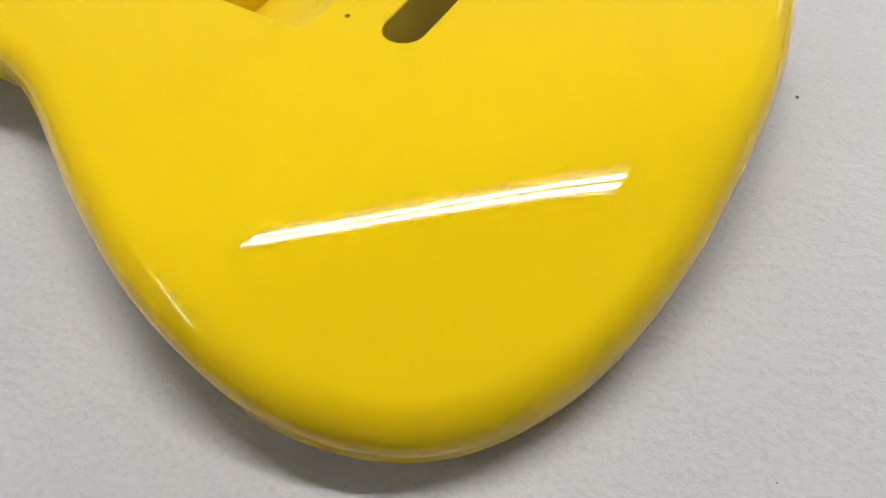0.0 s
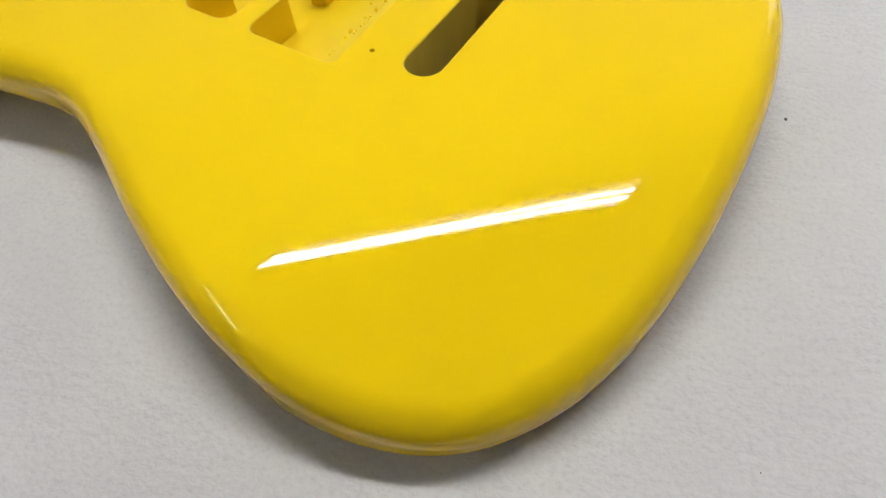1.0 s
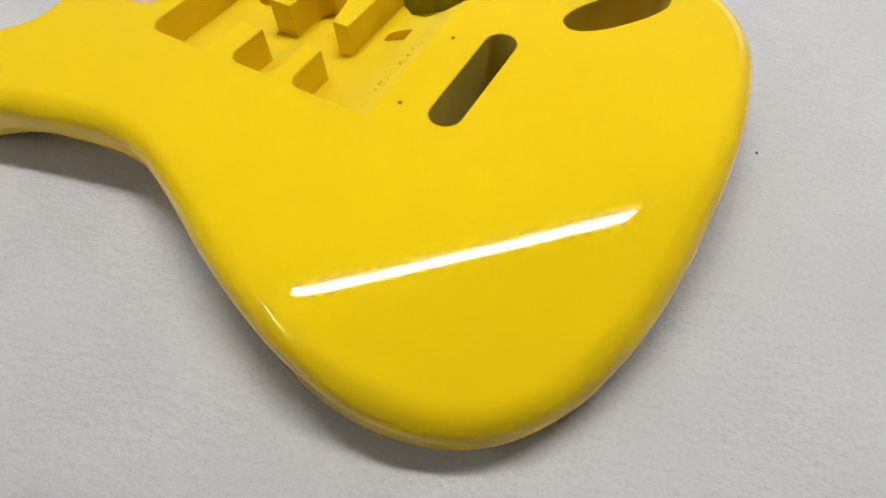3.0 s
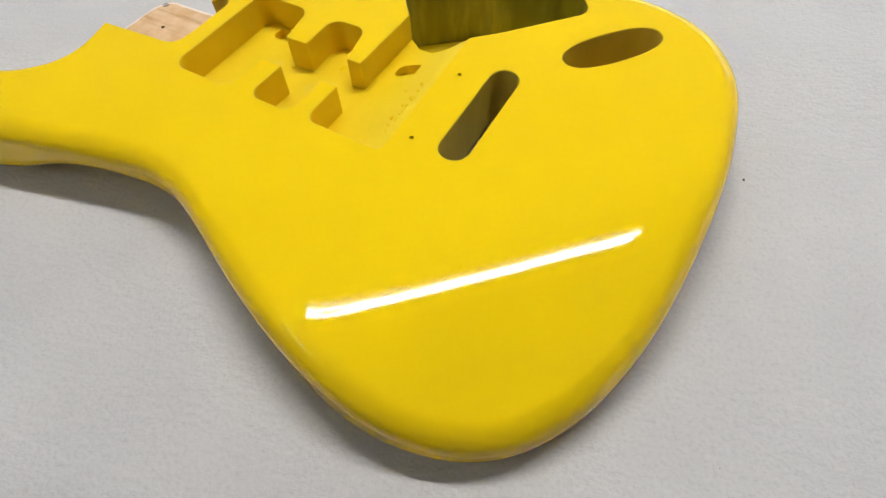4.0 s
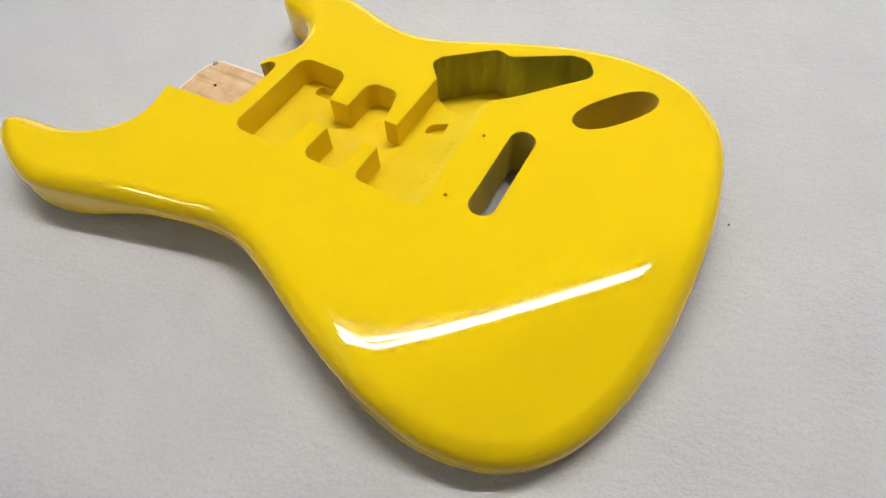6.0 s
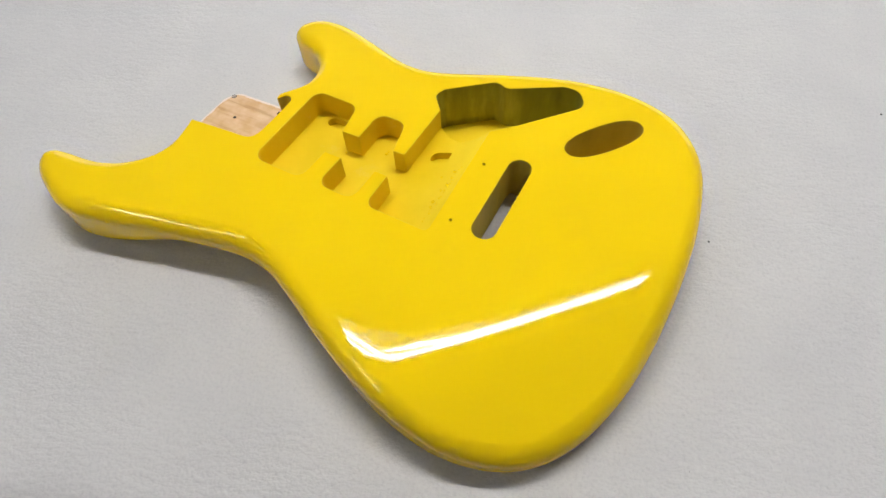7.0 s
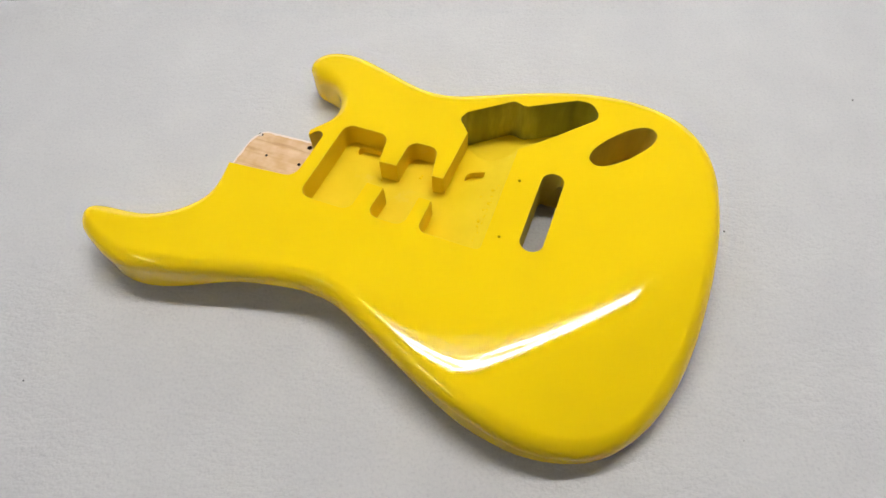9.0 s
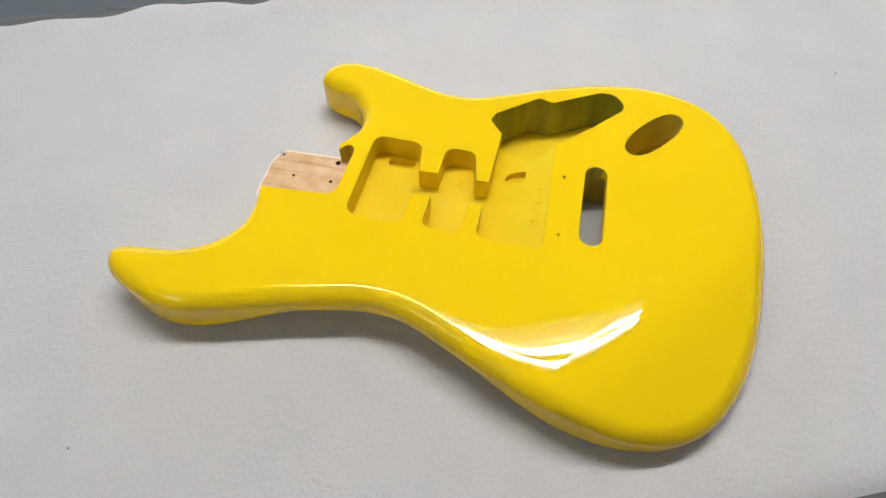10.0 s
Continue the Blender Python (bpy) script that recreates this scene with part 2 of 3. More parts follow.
def edge_gap(p, line):
    """Distance of each point from an open line."""
    best = np.full(len(p), 9.0)
    for a, b in zip(line[:-1], line[1:]):
        v = b - a
        t = np.clip(((p - a) @ v) / (v @ v), 0, 1)
        best = np.minimum(best, np.hypot(*(p - a - t[:, None] * v).T))
    return best


def soft_ramp(s, k=0.0075):
    """The sum of a ramp that starts softly at s = 0."""
    return s * s / 4 + (s * np.sqrt(s * s + k * k) + k * k * np.arcsinh(s / k)) / 4


def arm_cut(p):
    """How far the forearm contour lies below the flat top."""
    along = p @ np.array((-CREASE_DIR[1], CREASE_DIR[0]))
    s1 = p @ CREASE_DIR - CREASE + BOW * np.where(along < 0, along * along, 0)
    cut = SLOPE / BLEND * (soft_ramp(s1, 0.0091) - soft_ramp(s1 - BLEND, 0.006))
    wide = WAIST_WIDTH * smoothstep(-0.20, -0.06, p[:, 0]) * (1 - smoothstep(0.000, 0.120, p[:, 0]))
    s2 = np.clip(wide - edge_gap(p, WAIST_LINE), 0, 1)
    knee = np.maximum(wide, 0.001)
    steep = WAIST_SLOPE * np.clip(knee / 0.0275, 0, 1)
    side = steep * s2 ** 3 / (3 * knee ** 2)
    return np.maximum(cut, 0) + side


def belly_cut(p):
    """How far the back is cut away at the waist on the long horn's side."""
    along = smoothstep(-0.25, -0.16, p[:, 0]) * (1 - smoothstep(-0.06, 0.03, p[:, 0]))
    return 0.0206 * along * smoothstep(0.06, 0.115, -p[:, 1])


def top_z(p):
    return THICK - arm_cut(p)


def top_normals(p):
    e = 1e-4
    gx = (top_z(p + (e, 0)) - top_z(p - (e, 0))) / (2 * e)
    gy = (top_z(p + (0, e)) - top_z(p - (0, e))) / (2 * e)
    n = np.stack([-gx, -gy, np.ones(len(p))], 1)
    return n / np.linalg.norm(n, axis=1)[:, None]


CONTROL_FAR = [(-54.4, 63.2, 0.6), (-65.9, 76.9, 6), (-62.2, 85.4, 5), (-27.4, 110.9, 8), (-16.4, 107.1, 8), (24.2, 128.3, 10), (36.8, 128.4, 11), (46.8, 113.7, 9), (6.5, 73.6, 5), (-10.4, 59.2, 3)]
POOL = rounded([(-160.8, -39.6, 9), (-155.4, 40.4, 9), (-116.6, 39.6, 9), (-113.4, 11.1, 0.6), (-98.0, 11.3, 0.6), (-96.4, 39.4, 9), (-72.5, 39.0, 8),
                (-67.6, 10.4, 0.6), (-57.6, 10.5, 0.6), *CONTROL_FAR, (-10.7, -42.9, 4), (-60.4, -41.8, 7), (-59.2, -12.0, 0.6), (-70.1, -11.8, 0.6),
                (-72.3, -41.1, 8), (-102.2, -40.4, 8), (-99.4, -11.9, 0.6), (-114.2, -11.6, 0.6), (-117.1, -40.6, 8)])
CONTROL = rounded([*CONTROL_FAR, (-12.0, 56.5, 0.5), (-18.5, 49.5, 2), (-28.1, 45.2, 8), (-41.2, 51.0, 3)])
SLOT = rounded([(15.0, -32.2, 8.8), (32.6, -32.5, 8.8), (34.0, 43.0, 8.8), (16.6, 43.2, 8.8)], 9)
BACK = rounded([(-21.5, -35.1, 6), (61.8, -36.8, 6), (60.6, 43.6, 6), (-21.5, 44.4, 6)])


def circle(x, y, r, n=12):
    return np.array([(x + r * math.cos(2 * math.pi * k / n), y + r * math.sin(2 * math.pi * k / n)) for k in range(n)]) / 1000


JACK = []
for k in range(44):
    g = 2 * math.pi * k / 44
    u, w = 32.2 * math.copysign(abs(math.cos(g)) ** 0.85, math.cos(g)), 12.4 * math.copysign(abs(math.sin(g)) ** 0.85, math.sin(g))
    q = math.radians(49.3)
    JACK.append((70.6 + u * math.cos(q) - w * math.sin(q), 88.7 + u * math.sin(q) + w * math.cos(q)))
JACK = np.array(JACK) / 1000
BRIDGE_HOLES = [circle(0, -27.6, 1.2), circle(0, 27.6, 1.2)]
# deeper pockets for pickup legs in the floor of the pool
LEGS = [rounded([(-144.0, 27.9, 4), (-121.5, 27.6, 1), (-121.5, 37.2, 1), (-143.8, 36.9, 5)]), rounded([(-45.2, 23.6, 4), (-29.6, 24.0, 1), (-29.6, 34.0, 1), (-45.2, 33.4, 6)])]


def offset(loop, d):
    """The loop moved outward by d metres (inward: minus)."""
    a = np.sum(loop[:, 0] * np.roll(loop[:, 1], -1) - np.roll(loop[:, 0], -1) * loop[:, 1])
    t = np.roll(loop, -1, 0) - np.roll(loop, 1, 0)
    t /= np.linalg.norm(t, axis=1)[:, None] + 1e-12
    n = np.stack([t[:, 1], -t[:, 0]], 1) * (1 if a > 0 else -1)
    return loop + n * np.reshape(d, (-1, 1))


def back_roof(p):
    """Height of the spring cavity's roof, higher on the butt side of the slot."""
    return BACK_Z + (0.036 - BACK_Z) * smoothstep(0.019, 0.033, p[:, 0])


def pool_floor(p):
    """Height of the pool's floor, which climbs in a long ramp towards the bridge."""
    return np.minimum(POOL_Z + 0.43 * soft_rise(p[:, 0] + 0.0595), THICK - 0.0011)


def soft_rise(x, k=0.006):
    return 0.5 * (x + np.sqrt(x * x + k * k)) - k / 8


def guitar_body():
    edge = spline(EDGE, 8) / 1000
    edge = dense(edge, 0.0025)
    stop = int(np.argmin(np.linalg.norm(edge - np.array(EDGE[-1]) / 1000, axis=1)))
    edge = edge[:stop + 1]
    notch = np.array(POCKET_EDGE) / 1000
    # even steps along the outline
    run = np.r_[0, np.cumsum(np.linalg.norm(np.diff(edge, axis=0), axis=1))]
    even = np.linspace(0, run[-1], int(run[-1] / 0.0022))
    edge = np.stack([np.interp(even, run, edge[:, 0]), np.interp(even, run, edge[:, 1])], 1)
    n_edge = len(edge)
    keep = edge
    # running smooth of the outer edge
    for _ in range(14):
        keep[1:-1] = 0.25 * keep[:-2] + 0.5 * keep[1:-1] + 0.25 * keep[2:]
    loop = np.vstack([keep, spline(np.vstack([keep[-1], notch, keep[0]]), 4)[1:-1]])
    n = len(loop)
    # radius of the rounded edge along the loop
    d0 = np.linalg.norm(loop - loop[0], axis=1)
    d1 = np.linalg.norm(loop - keep[-1], axis=1)
    rad = RIM + (ROUND - RIM) * smoothstep(0.004, 0.035, d0) * smoothstep(0.002, 0.03, d1)
    rad[n_edge:] = RIM
    # no wider than the outline's own bend allows
    t = np.roll(loop, -3, 0) - loop, loop - np.roll(loop, 3, 0)
    bend = np.arctan2(t[0][:, 0] * t[1][:, 1] - t[0][:, 1] * t[1][:, 0], (t[0] * t[1]).sum(1))
    tight = np.linalg.norm(t[0], axis=1) / (np.abs(bend) + 1e-6) * 0.85
    cap = np.minimum(ROUND, tight)
    for _ in range(10):
        cap = np.minimum(cap, 0.25 * np.roll(cap, 1) + 0.5 * cap + 0.25 * np.roll(cap, -1))
    rad[:n_edge] = np.minimum(rad[:n_edge], np.maximum(cap[:n_edge], 0.006))
    for _ in range(8):
        rad[1:n_edge - 1] = 0.25 * rad[:n_edge - 2] + 0.5 * rad[1:n_edge - 1] + 0.25 * rad[2:n_edge]
    V, F, N = [], [], []

    def ring(pts, zs, normal=None):
        k = len(V)
        for p, z in zip(pts, zs):
            V.append((p[0], p[1], z))
        N.extend(normal if normal is not None else [(0, 0, 0)] * len(pts))
        return k

    def strip(a, b, count, flip=False):
        for i in range(count):
            j = (i + 1) % count
            f = (a + i, a + j, b + j, b + i)
            F.append(f[::-1] if flip else f)

    def sheet(pts, faces, z, down=False, normal=None):
        k = ring(pts, z, normal)
        F.extend(tuple(k + i for i in (f[::-1] if down else f)) for f in faces)

    area = np.sum(loop[:, 0] * np.roll(loop[:, 1], -1) - np.roll(loop[:, 0], -1) * loop[:, 1])
    ccw = area > 0
    inner = offset(loop, -rad)
    for _ in range(30):
        inner[1:n_edge - 1] = 0.25 * inner[:n_edge - 2] + 0.5 * inner[1:n_edge - 1] + 0.25 * inner[2:n_edge]
    # top skin
    rims = [offset(lp, RIM) for lp in (POOL, SLOT, JACK)]
    holes = [*rims, *BRIDGE_HOLES]
    pts, faces = fill(inner, holes, 0.0024)
    sheet(pts, faces, top_z(pts), normal=top_normals(pts))
    # rounded edge down the side to the back
    out_n = offset(loop, 1.0) - loop
    for _ in range(20):
        out_n[1:n_edge - 1] = 0.25 * out_n[:n_edge - 2] + 0.5 * out_n[1:n_edge - 1] + 0.25 * out_n[2:n_edge]
    out_n /= np.linalg.norm(out_n, axis=1)[:, None]
    last = None
    prof = []
    for k in range(9):
        g = math.pi / 2 * k / 8
        prof.append(("top", math.sin(g), math.cos(g)))
    for k in range(9):
        g = math.pi / 2 * k / 8
        prof.append(("back", math.cos(g), math.sin(g)))
    tn = top_normals(inner)
    for where, side, up in prof:
        p = inner + (loop - inner) * side
        if where == "top":
            z = top_z(inner) - rad * (1 - up)
            nn = out_n * side
            nn = np.column_stack([nn[:, 0] + tn[:, 0] * up, nn[:, 1] + tn[:, 1] * up, tn[:, 2] * up])
        else:
            room = np.clip(top_z(inner) - rad - belly_cut(inner) - 0.002, 0.0015, rad)
            z = belly_cut(inner) + room * (1 - up)
            z = np.where(np.arange(n) >= n_edge, POCKET_Z - 0.002, z)
            nn = np.column_stack([out_n * side, -np.full(n, up)])
        nn /= np.linalg.norm(nn, axis=1)[:, None] + 1e-9
        k = ring(p, z, [tuple(q) for q in nn])
        if last is not None:
            strip(k, last, n, not ccw)
        last = k
    # back, with the open spring cavity
    pts, faces = fill(inner, [BACK], 0.012)
    sheet(pts, faces, belly_cut(pts), True)
    pts, faces = fill(BACK, [SLOT])
    sheet(pts, faces, back_roof(pts), True)
    m = len(BACK)
    strip(ring(BACK, np.zeros(m)), ring(BACK, back_roof(BACK)), m, True)
    n_gloss = len(F)
    # walls of the routs
    for lp, rim, depth in ((POOL, rims[0], CONTROL_Z - 0.001), (SLOT, rims[1], back_roof(SLOT)), (JACK, rims[2], 0.004)):
        c = np.sum(lp[:, 0] * np.roll(lp[:, 1], -1) - np.roll(lp[:, 0], -1) * lp[:, 1]) > 0
        m = len(lp)
        a = ring(rim, top_z(rim), [(0, 0, 1)] * m)
        b = ring(rim * 0.3 + lp * 0.7, top_z(rim) - RIM * 0.3)
        d = ring(lp, top_z(rim) - RIM)
        strip(b, a, m, c)
        strip(d, b, m, c)
        w, e = ring(lp, top_z(rim) - RIM), ring(lp, np.zeros(m) + depth)
        strip(e, w, m, c)
    for lp in BRIDGE_HOLES:
        m = len(lp)
        strip(ring(lp, np.full(m, THICK - 0.015)), ring(lp, np.full(m, THICK)), m, True)
        sheet(lp, [tuple(range(m))], np.full(m, THICK - 0.015))
    # floors
    pts, faces = fill(offset(POOL, 0.0004), [CONTROL, *LEGS], 0.004)
    lump = np.array([noise.noise(Vector((p[0] * 90, p[1] * 90, 0))) * 0.0002 for p in pts])
    sheet(pts, faces, pool_floor(pts) + lump)
    for lp in LEGS:
        m = len(lp)
        strip(ring(lp, pool_floor(lp) - 0.006), ring(lp, pool_floor(lp) + 0.0002), m, True)
        pts, faces = fill(lp)
        sheet(pts, faces, pool_floor(pts) - 0.006)
    pts, faces = fill(offset(CONTROL, 0.0004), [], 0.006)
    sheet(pts, faces, np.full(len(pts), CONTROL_Z))
    # the step from the pool's floor down into the control cavity
    step = np.array([(-10.4, 59.2), (-12, 56.5), (-18.5, 49.5), (-22.4, 46.8), (-28.1, 45.4), (-34.7, 47.8), (-41.2, 51.0), (-54.4, 63.2)]) / 1000
    a, b = ring(step, pool_floor(step)), ring(step, np.full(len(step), CONTROL_Z))
    F.extend((a + i, b + i, b + i + 1, a + i + 1) for i in range(len(step) - 1))
    pts, faces = fill(offset(JACK, 0.0004), [], 0.0)
    sheet(pts, faces, np.full(len(pts), 0.004))
    ids = [0] * n_gloss + [1] * (len(F) - n_gloss)
    # the spring cavity in the back is bare
    for k in range(n_gloss):
        q = np.mean([V[i] for i in F[k]], 0)
        if -0.0225 < q[0] < 0.0625 and -0.0365 < q[1] < 0.0451 and 0.002 < q[2] < 0.038:
            ids[k] = 3
    for k in range(n_gloss):
        q = np.mean([V[i] for i in F[k]], 0)
        if max(V[i][2] for i in F[k]) - min(V[i][2] for i in F[k]) > 0.008 and -0.183 < q[0] < -0.168 and -0.028 < q[1] < 0.0262:
            ids[k] = 4
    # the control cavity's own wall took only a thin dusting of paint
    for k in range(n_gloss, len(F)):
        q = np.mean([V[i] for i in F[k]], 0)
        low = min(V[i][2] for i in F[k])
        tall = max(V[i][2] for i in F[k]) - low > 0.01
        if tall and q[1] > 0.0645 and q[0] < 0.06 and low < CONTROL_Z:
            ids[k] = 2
        if tall and 0.0145 < q[0] < 0.0356 and -0.033 < q[1] < 0.045:
            ids[k] = 3
        if low < 0.03 and inside(q[None, :2], offset(JACK, 0.001))[0]:
            ids[k] = 4 if tall else 3
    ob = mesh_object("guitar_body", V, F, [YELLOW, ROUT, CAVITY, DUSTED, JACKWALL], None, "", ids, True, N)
    tagged(ob, "glossy yellow electric guitar body without hardware, lying on grey cloth", "guitar body")
    # paint that gathered in drops on the floors of the routs
    drops = [(-17.6, 14.5, 0.9), (-16.9, 8.2, 0.7), (-17.0, 1.0, 1.0), (-19.1, -5.3, 0.7), (-19.6, -16.4, 1.1), (-19.0, -21.2, 0.7), (-25.2, 7.9, 0.6),
             (-82.0, 20.8, 0.9), (-81.5, 23.6, 0.7), (-112.1, 8.5, 0.7), (-30.9, 69.7, 0.9)]
    rng = random.Random(4)
    drops += [(-15.2 - 0.05 * (20 - y) + rng.uniform(-0.9, 0.9), y + rng.uniform(-1, 1), rng.uniform(0.30, 0.62)) for y in range(-34, 22, 3)]
    drops += [(rng.uniform(-38, -14), rng.uniform(58, 72), rng.uniform(0.3, 0.6)) for _ in range(9)]
    for x, y, r in drops:
        bm = bmesh.new()
        bmesh.ops.create_icosphere(bm, subdivisions=2, radius=1.35 * r / 1000)
        for v in bm.verts:
            v.co.z *= 0.7
            v.co += v.co * 0.4 * noise.noise(v.co * 1400 + Vector((x, y, 0)))
        drop = part("paint_drop", bm, YELLOW, ob, "", True)
        drop.location = (x / 1000, y / 1000, CONTROL_Z if y > 60 else pool_floor(np.array([(x, y)]) / 1000)[0])
    # neck pocket of bare wood
    heel = rounded([(-230.7, -30.2, 2), (-240.2, -24.1, 4), (-240.2, -10.6, 10), (-238.3, 14.4, 12), (-230.6, 24.8, 8), (-184.2, 26.0, 2), (-171.0, 29.6, 2), (-163.7, 24.7, 1), (-165.0, -31.7, 1)])
    screw = [circle(-232.4, 19.4, 2.2), circle(-184.2, 19.1, 2.2), circle(-216.3, -0.5, 1.3), circle(-184.8, -0.8, 1.5)]
    heel = dense(heel, 0.0015)
    lip = offset(heel, np.array([-0.0018 + 0.0010 * noise.noise(Vector((p[0] * 170, p[1] * 170, 2.0))) for p in heel]))
    pts, faces = fill(lip, screw)
    V2 = [(p[0], p[1], POCKET_Z) for p in pts]
    F2 = list(faces)
    ids = [0] * len(F2)

    def band(la, za, lb, zb, mat, flip=False):
        k, m = len(V2), len(la)
        V2.extend((p[0], p[1], za) for p in la)
        V2.extend((p[0], p[1], zb) for p in lb)
        for i in range(m):
            j = (i + 1) % m
            f = (k + i, k + m + i, k + m + j, k + j)
            F2.append(f[::-1] if flip else f)
            ids.append(mat)

    band(lip, POCKET_Z, heel, POCKET_Z - 0.0003, 2)
    band(heel, POCKET_Z - 0.0003, heel, POCKET_Z - 0.004, 2)
    band(heel, POCKET_Z - 0.004, heel, 0.002, 1)
    for lp in screw:
        band(lp, POCKET_Z, lp, 0.004, 3, False)
        k = len(V2)
        V2.extend((p[0], p[1], 0.004) for p in lp)
        F2.append(tuple(range(k, k + len(lp))))
        ids.append(3)
    mesh_object("neck_pocket", V2, F2, [WOOD, YELLOW, PRIMER, HOLE], ob, "bare pale wood neck pocket with screw holes", ids, False)
    return ob


guitar_body()

# ---- bench and cloth: the bench runs at an angle to the body ----
BENCH = pose(0, 0, 0, 0, 0, 21.0)
NEAR, FAR = -0.2405, 0.381


def cloth_sheet():
    ws = [NEAR - 0.30, NEAR - 0.2, NEAR - 0.1]
    ws += list(np.linspace(NEAR - 0.04, NEAR + 0.05, 16)) + list(np.linspace(NEAR + 0.07, FAR - 0.08, 26)) + list(np.linspace(FAR - 0.07, FAR + 0.06, 30)) + [FAR + 0.1, FAR + 0.2]
    us = np.linspace(-1.3, 1.3, 180)
    V, F = [], []
    for w in ws:
        for u in us:
            wave = noise.noise(Vector((u * 3.0, w * 4.0, 0.3)))
            far = FAR + 0.016 * noise.noise(Vector((u * 5.0, 2.0, 0.0))) + 0.010 * noise.noise(Vector((u * 19.0, 7.0, 0.0)))
            z, y = 0.0, w
            for edge, way, r, lead in ((NEAR, -1, 0.035, 0.03), (far, 1, 0.065, 0.055)):
                past = (w - edge) * way + lead
                if past > 0:
                    turn = min(past / r, math.pi / 2)
                    z = -r * (1 - math.cos(turn)) - max(0, past - r * math.pi / 2)
                    y = edge - way * lead + way * r * math.sin(turn)
            rise = max(0.0, 1 - abs(w - (far - 0.045)) / 0.05) * 0.012 * (0.5 + noise.noise(Vector((u * 9.0, 5.0, 0.0))))
            V.append((u, y + (0.006 * wave if z < -0.01 else 0), z + rise))
    n = len(us)
    for a in range(len(ws) - 1):
        for b in range(n - 1):
            F.append((a * n + b, a * n + b + 1, (a + 1) * n + b + 1, (a + 1) * n + b))
    ob = mesh_object("cloth", V, F, [CLOTH])
    ob.matrix_world = BENCH
    return tagged(ob, "grey-white fleece cloth spread flat over the bench", "cloth")


cloth_sheet()


def bench():
    base = new("workbench")
    base.matrix_world = BENCH
    tagged(base, "dark grey workbench under the grey cloth", "workbench")
    bm = bmesh.new()
    box(bm, (-1.25, NEAR - 0.004, -0.05), (1.25, FAR - 0.012, -0.006), 0.004)
    part("top", bm, BENCHTOP, base)
    for x in (-1.15, 1.15):
        for y in (NEAR + 0.05, FAR - 0.08):
            bm = bmesh.new()
            box(bm, (x - 0.035, y - 0.035, -0.9), (x + 0.035, y + 0.035, -0.05), 0.003)
            part("leg", bm, BENCHTOP, base)
    return base


bench()

# ---- room ----
WALL_AT, CEILING = 2.6, 1.5


def slab(name, lo, hi, mat, label, category):
    bm = bmesh.new()
    box(bm, lo, hi)
    ob = part(name, bm, mat)
    ob.matrix_world = BENCH
    return tagged(ob, label, category, kind="structure")


slab("floor", (-2.6, -2.6, -0.98), (2.6, WALL_AT + 0.1, -0.9), FLOORP, "dark workshop floor", "floor")
slab("ceiling", (-2.6, -2.6, CEILING), (2.6, WALL_AT + 0.1, CEILING + 0.1), CEILP, "white painted workshop ceiling", "ceiling")
slab("wall_north", (-2.6, WALL_AT, -0.9), (2.6, WALL_AT + 0.1, CEILING), WALLP, "pale painted wall beyond the bench", "wall")
# unseen added walls; pale ones bounce light sideways, the dim west one cuts it
slab("wall_south", (-2.6, -2.6, -0.9), (2.6, -2.5, CEILING), SIDEWALL, "unseen pale grey wall, added to bounce light onto the body", "wall")
slab("wall_east", (2.5, -2.5, -0.9), (2.6, WALL_AT, CEILING), SIDEWALL, "unseen pale grey wall, added to bounce light onto the body", "wall")
slab("wall_west", (-2.6, -2.5, -0.9), (-2.5, WALL_AT, CEILING), DIMWALL, "unseen dim blue-grey wall, added to cut bounced light on the left", "wall")


def window(x0, x1, z0, z1):
    """Added unseen fill light, a frosted window shape in the wall beyond the bench."""
    base = new("fill_panel")
    tagged(base, "added unseen glowing panel with a white frame, shaped like a wide frosted window", "window", kind="structure")
    base.matrix_world = BENCH @ pose(0, WALL_AT, 0)
    for lo, hi in (((x0 - 0.05, z0 - 0.05), (x1 + 0.05, z0)), ((x0 - 0.05, z1), (x1 + 0.05, z1 + 0.04)), ((x0 - 0.05, z0), (x0, z1)), ((x1, z0), (x1 + 0.05, z1)),
                   ((-0.025, z0), (0.025, z1))):
        bm = bmesh.new()
        box(bm, (lo[0], -0.03, lo[1]), (hi[0], 0.0, hi[1]), 0.003)
        part("fill_panel_frame", bm, WHITE, base)
    for a, b in ((x0, -0.025), (0.025, x1)):
        bm = bmesh.new()
        box(bm, (a, -0.012, z0), (b, -0.004, z1))
        part("pane", bm, FILL_PANE, base)
    return base


window(-2.4, 2.4, 0.1, 1.42)


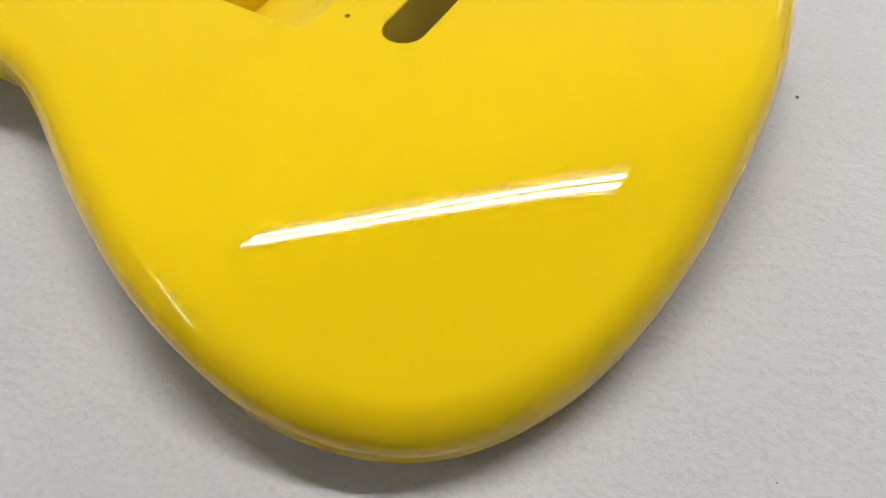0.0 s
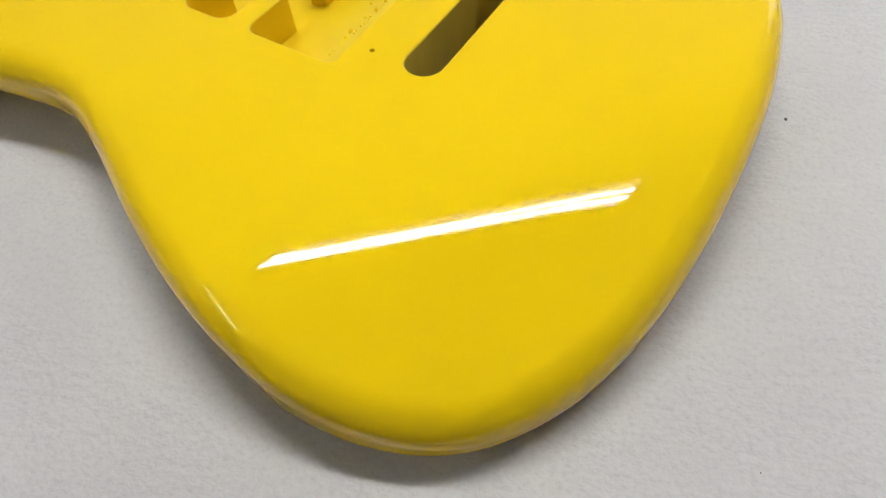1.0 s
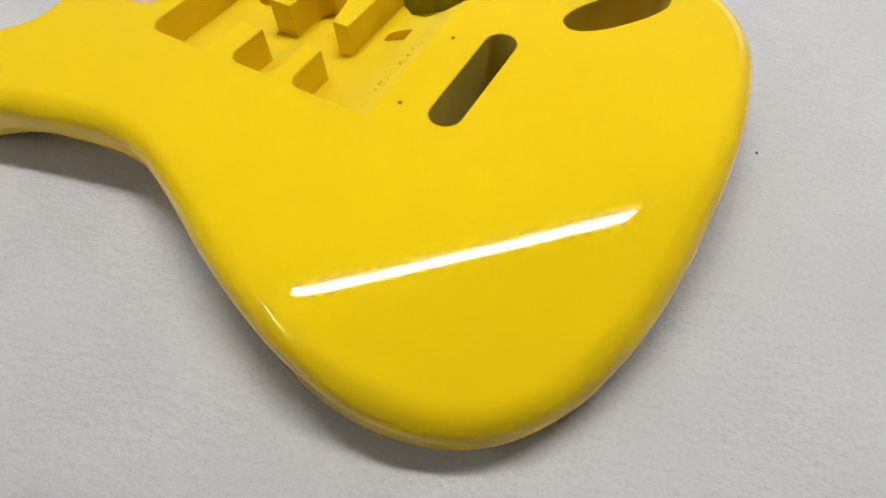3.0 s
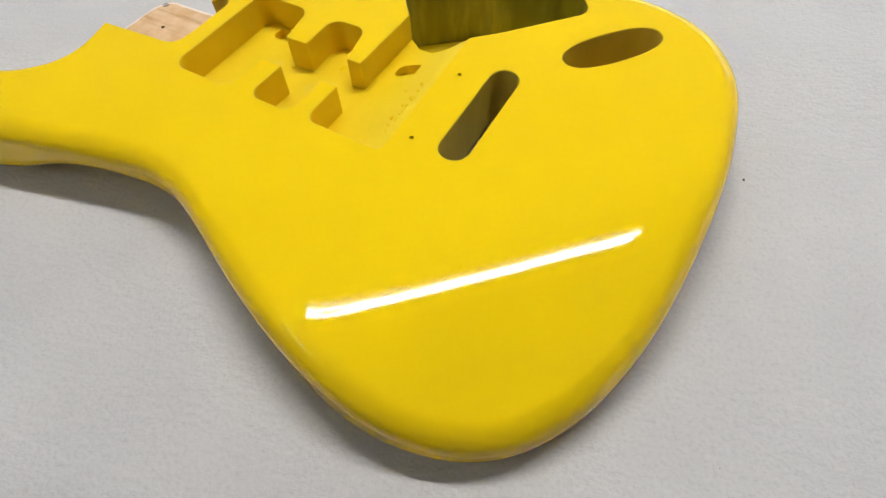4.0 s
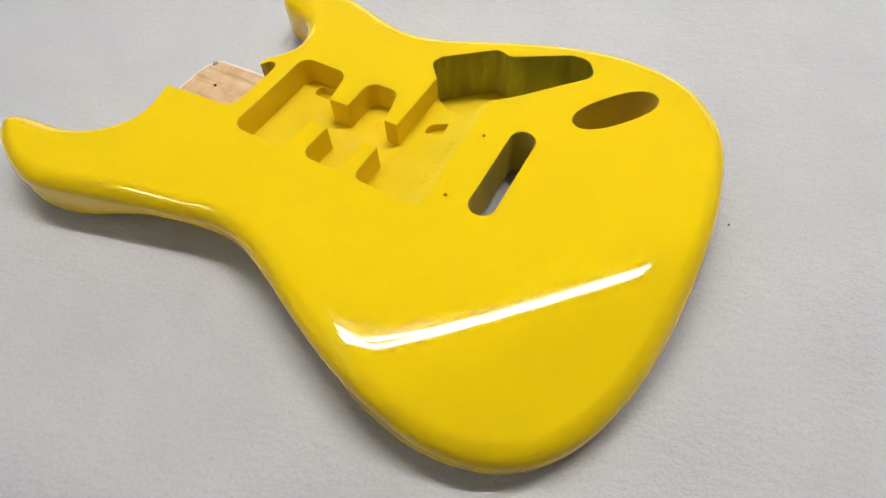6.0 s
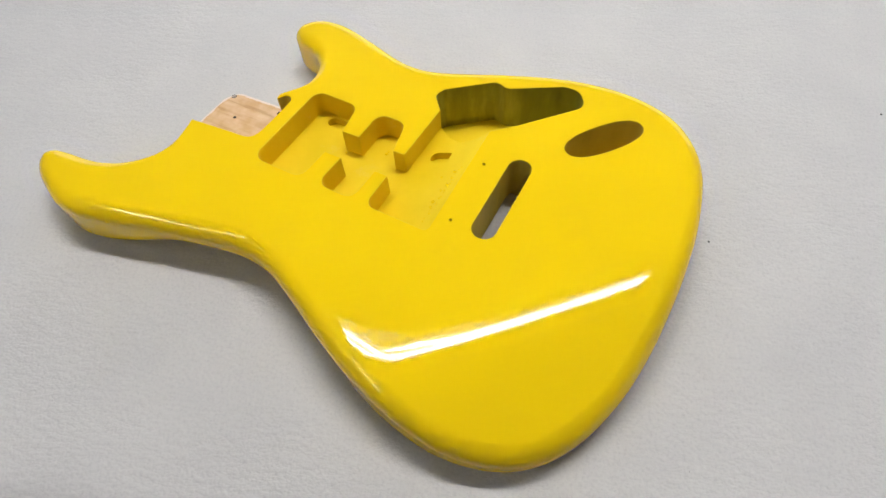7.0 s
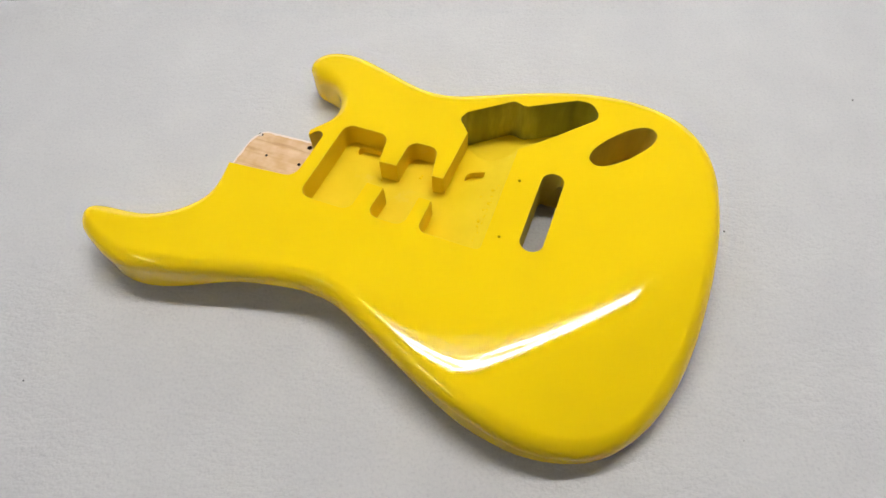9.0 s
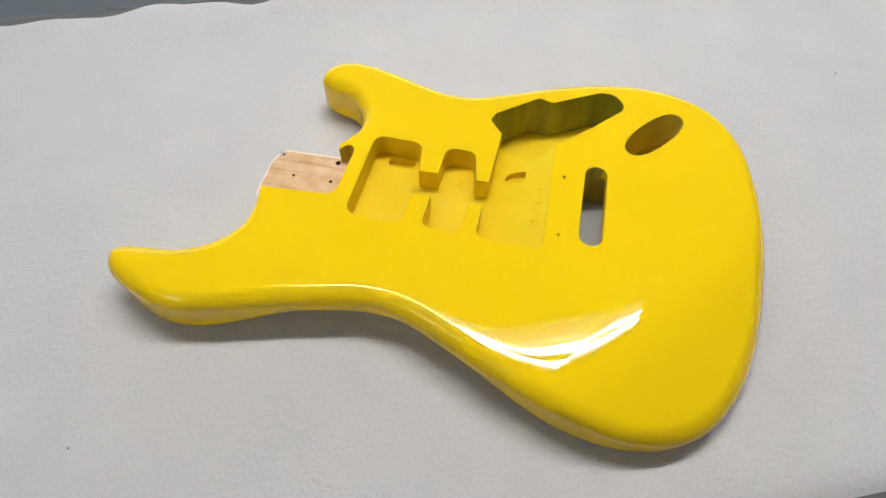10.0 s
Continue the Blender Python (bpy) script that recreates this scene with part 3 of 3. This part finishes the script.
def work_light():
    base = new("work_light")
    tagged(base, "hanging fluorescent work light with two glowing tubes and a white reflector", "work light")
    base.matrix_world = Matrix.Translation(LAMP) @ pose(0, 0, 0, 0, 0, LAMP_TURN)
    half = 0.580
    bm = bmesh.new()
    box(bm, (-half - 0.03, -0.080, 0.034), (half + 0.03, 0.127, 0.085), 0.006)
    part("housing", bm, HOUSING, base)
    # a shallow white tray above and beside the tubes
    bm = bmesh.new()
    section = [(-0.071, -0.022), (-0.046, 0.026), (0.052, 0.028), (0.068, 0.006), (0.088, -0.010), (0.109, -0.026)]
    lower = [bm.verts.new((x, y, z)) for x in (-half, half) for y, z in section]
    upper = [bm.verts.new((x, y, z + 0.003)) for x in (-half, half) for y, z in section]
    n = len(section)
    for k in range(n - 1):
        bm.faces.new((lower[k], lower[k + 1], lower[n + k + 1], lower[n + k]))
        bm.faces.new((upper[k], upper[n + k], upper[n + k + 1], upper[k + 1]))
    for k in (0, n - 1):
        bm.faces.new((lower[k], lower[n + k], upper[n + k], upper[k]))
    part("reflector", bm, WHITE, base, "white enamelled reflector tray")
    for y, w, z in ((0.0018, 0.0086, -0.006), (0.0490, 0.0058, 0.020)):
        bm = bmesh.new()
        box(bm, (-half, y - w, z), (half, y + w, 0.030))
        part("rib", bm, DARKRIB, base, "narrow black rib")
    for y, r in ((0.0265, 0.0158), (-0.0222, 0.0152)):
        bm = bmesh.new()
        bmesh.ops.create_cone(bm, cap_ends=True, segments=24, radius1=r, radius2=r, depth=2 * half - 0.02, matrix=pose(0, y, 0, 0, 90, 0))
        part("tube", bm, TUBE, base, "", True)
        for x in (-half, half):
            bm = bmesh.new()
            box(bm, (x - 0.010, y - 0.020, -0.021), (x + 0.010, y + 0.020, 0.034), 0.003)
            part("end_cap", bm, HOUSING, base)
    for x in (-0.45, 0.45):
        bm = bmesh.new()
        bmesh.ops.create_cone(bm, cap_ends=True, segments=10, radius1=0.003, radius2=0.003, depth=CEILING - LAMP.z - 0.085,
                              matrix=pose(x, 0.02, 0.085 + (CEILING - LAMP.z - 0.085) / 2))
        part("hanging_rod", bm, HOUSING, base)
    return base


def batten_light():
    base = new("batten_light")
    tagged(base, "slim white batten light with one glowing tube, hung from the ceiling", "batten light")
    base.matrix_world = pose(-1.05, -1.42, 1.30, 0, 0, 96)
    bm = bmesh.new()
    box(bm, (-0.62, -0.02, 0.018), (0.62, 0.02, 0.055), 0.004)
    part("housing", bm, WHITE, base)
    bm = bmesh.new()
    bmesh.ops.create_cone(bm, cap_ends=True, segments=14, radius1=0.013, radius2=0.013, depth=1.17, matrix=pose(0, 0, 0, 0, 90, 0))
    part("tube", bm, FAR_TUBE, base, "", True)
    for x in (-0.595, 0.595):
        bm = bmesh.new()
        box(bm, (x - 0.010, -0.014, -0.014), (x + 0.010, 0.014, 0.020), 0.002)
        part("end_cap", bm, WHITE, base)
    for x in (-0.45, 0.45):
        bm = bmesh.new()
        bmesh.ops.create_cone(bm, cap_ends=True, segments=10, radius1=0.003, radius2=0.003, depth=CEILING - 1.355,
                              matrix=pose(x, 0, 0.055 + (CEILING - 1.355) / 2))
        part("hanging_rod", bm, HOUSING, base)
    return base


work_light()
batten_light()

# ---- lint on the cloth ----
for k, (x, y, r) in enumerate(((0.1681, 0.0651, 0.0011), (0.2665, 0.2555, 0.0012), (0.1979, -0.1036, 0.0004), (-0.3007, -0.2324, 0.0009))):
    bm = bmesh.new()
    bmesh.ops.create_icosphere(bm, subdivisions=2, radius=r)
    for v in bm.verts:
        v.co *= 0.75 + 0.5 * noise.noise(v.co * 900 + Vector((k, 0, 0)))
        v.co.z *= 0.5
    ob = part("lint", bm, LINT, None, "", True)
    ob.location = (x, y, r * 0.3)
    tagged(ob, "tiny dark speck of lint on the grey cloth", "lint", group="lint on the cloth")
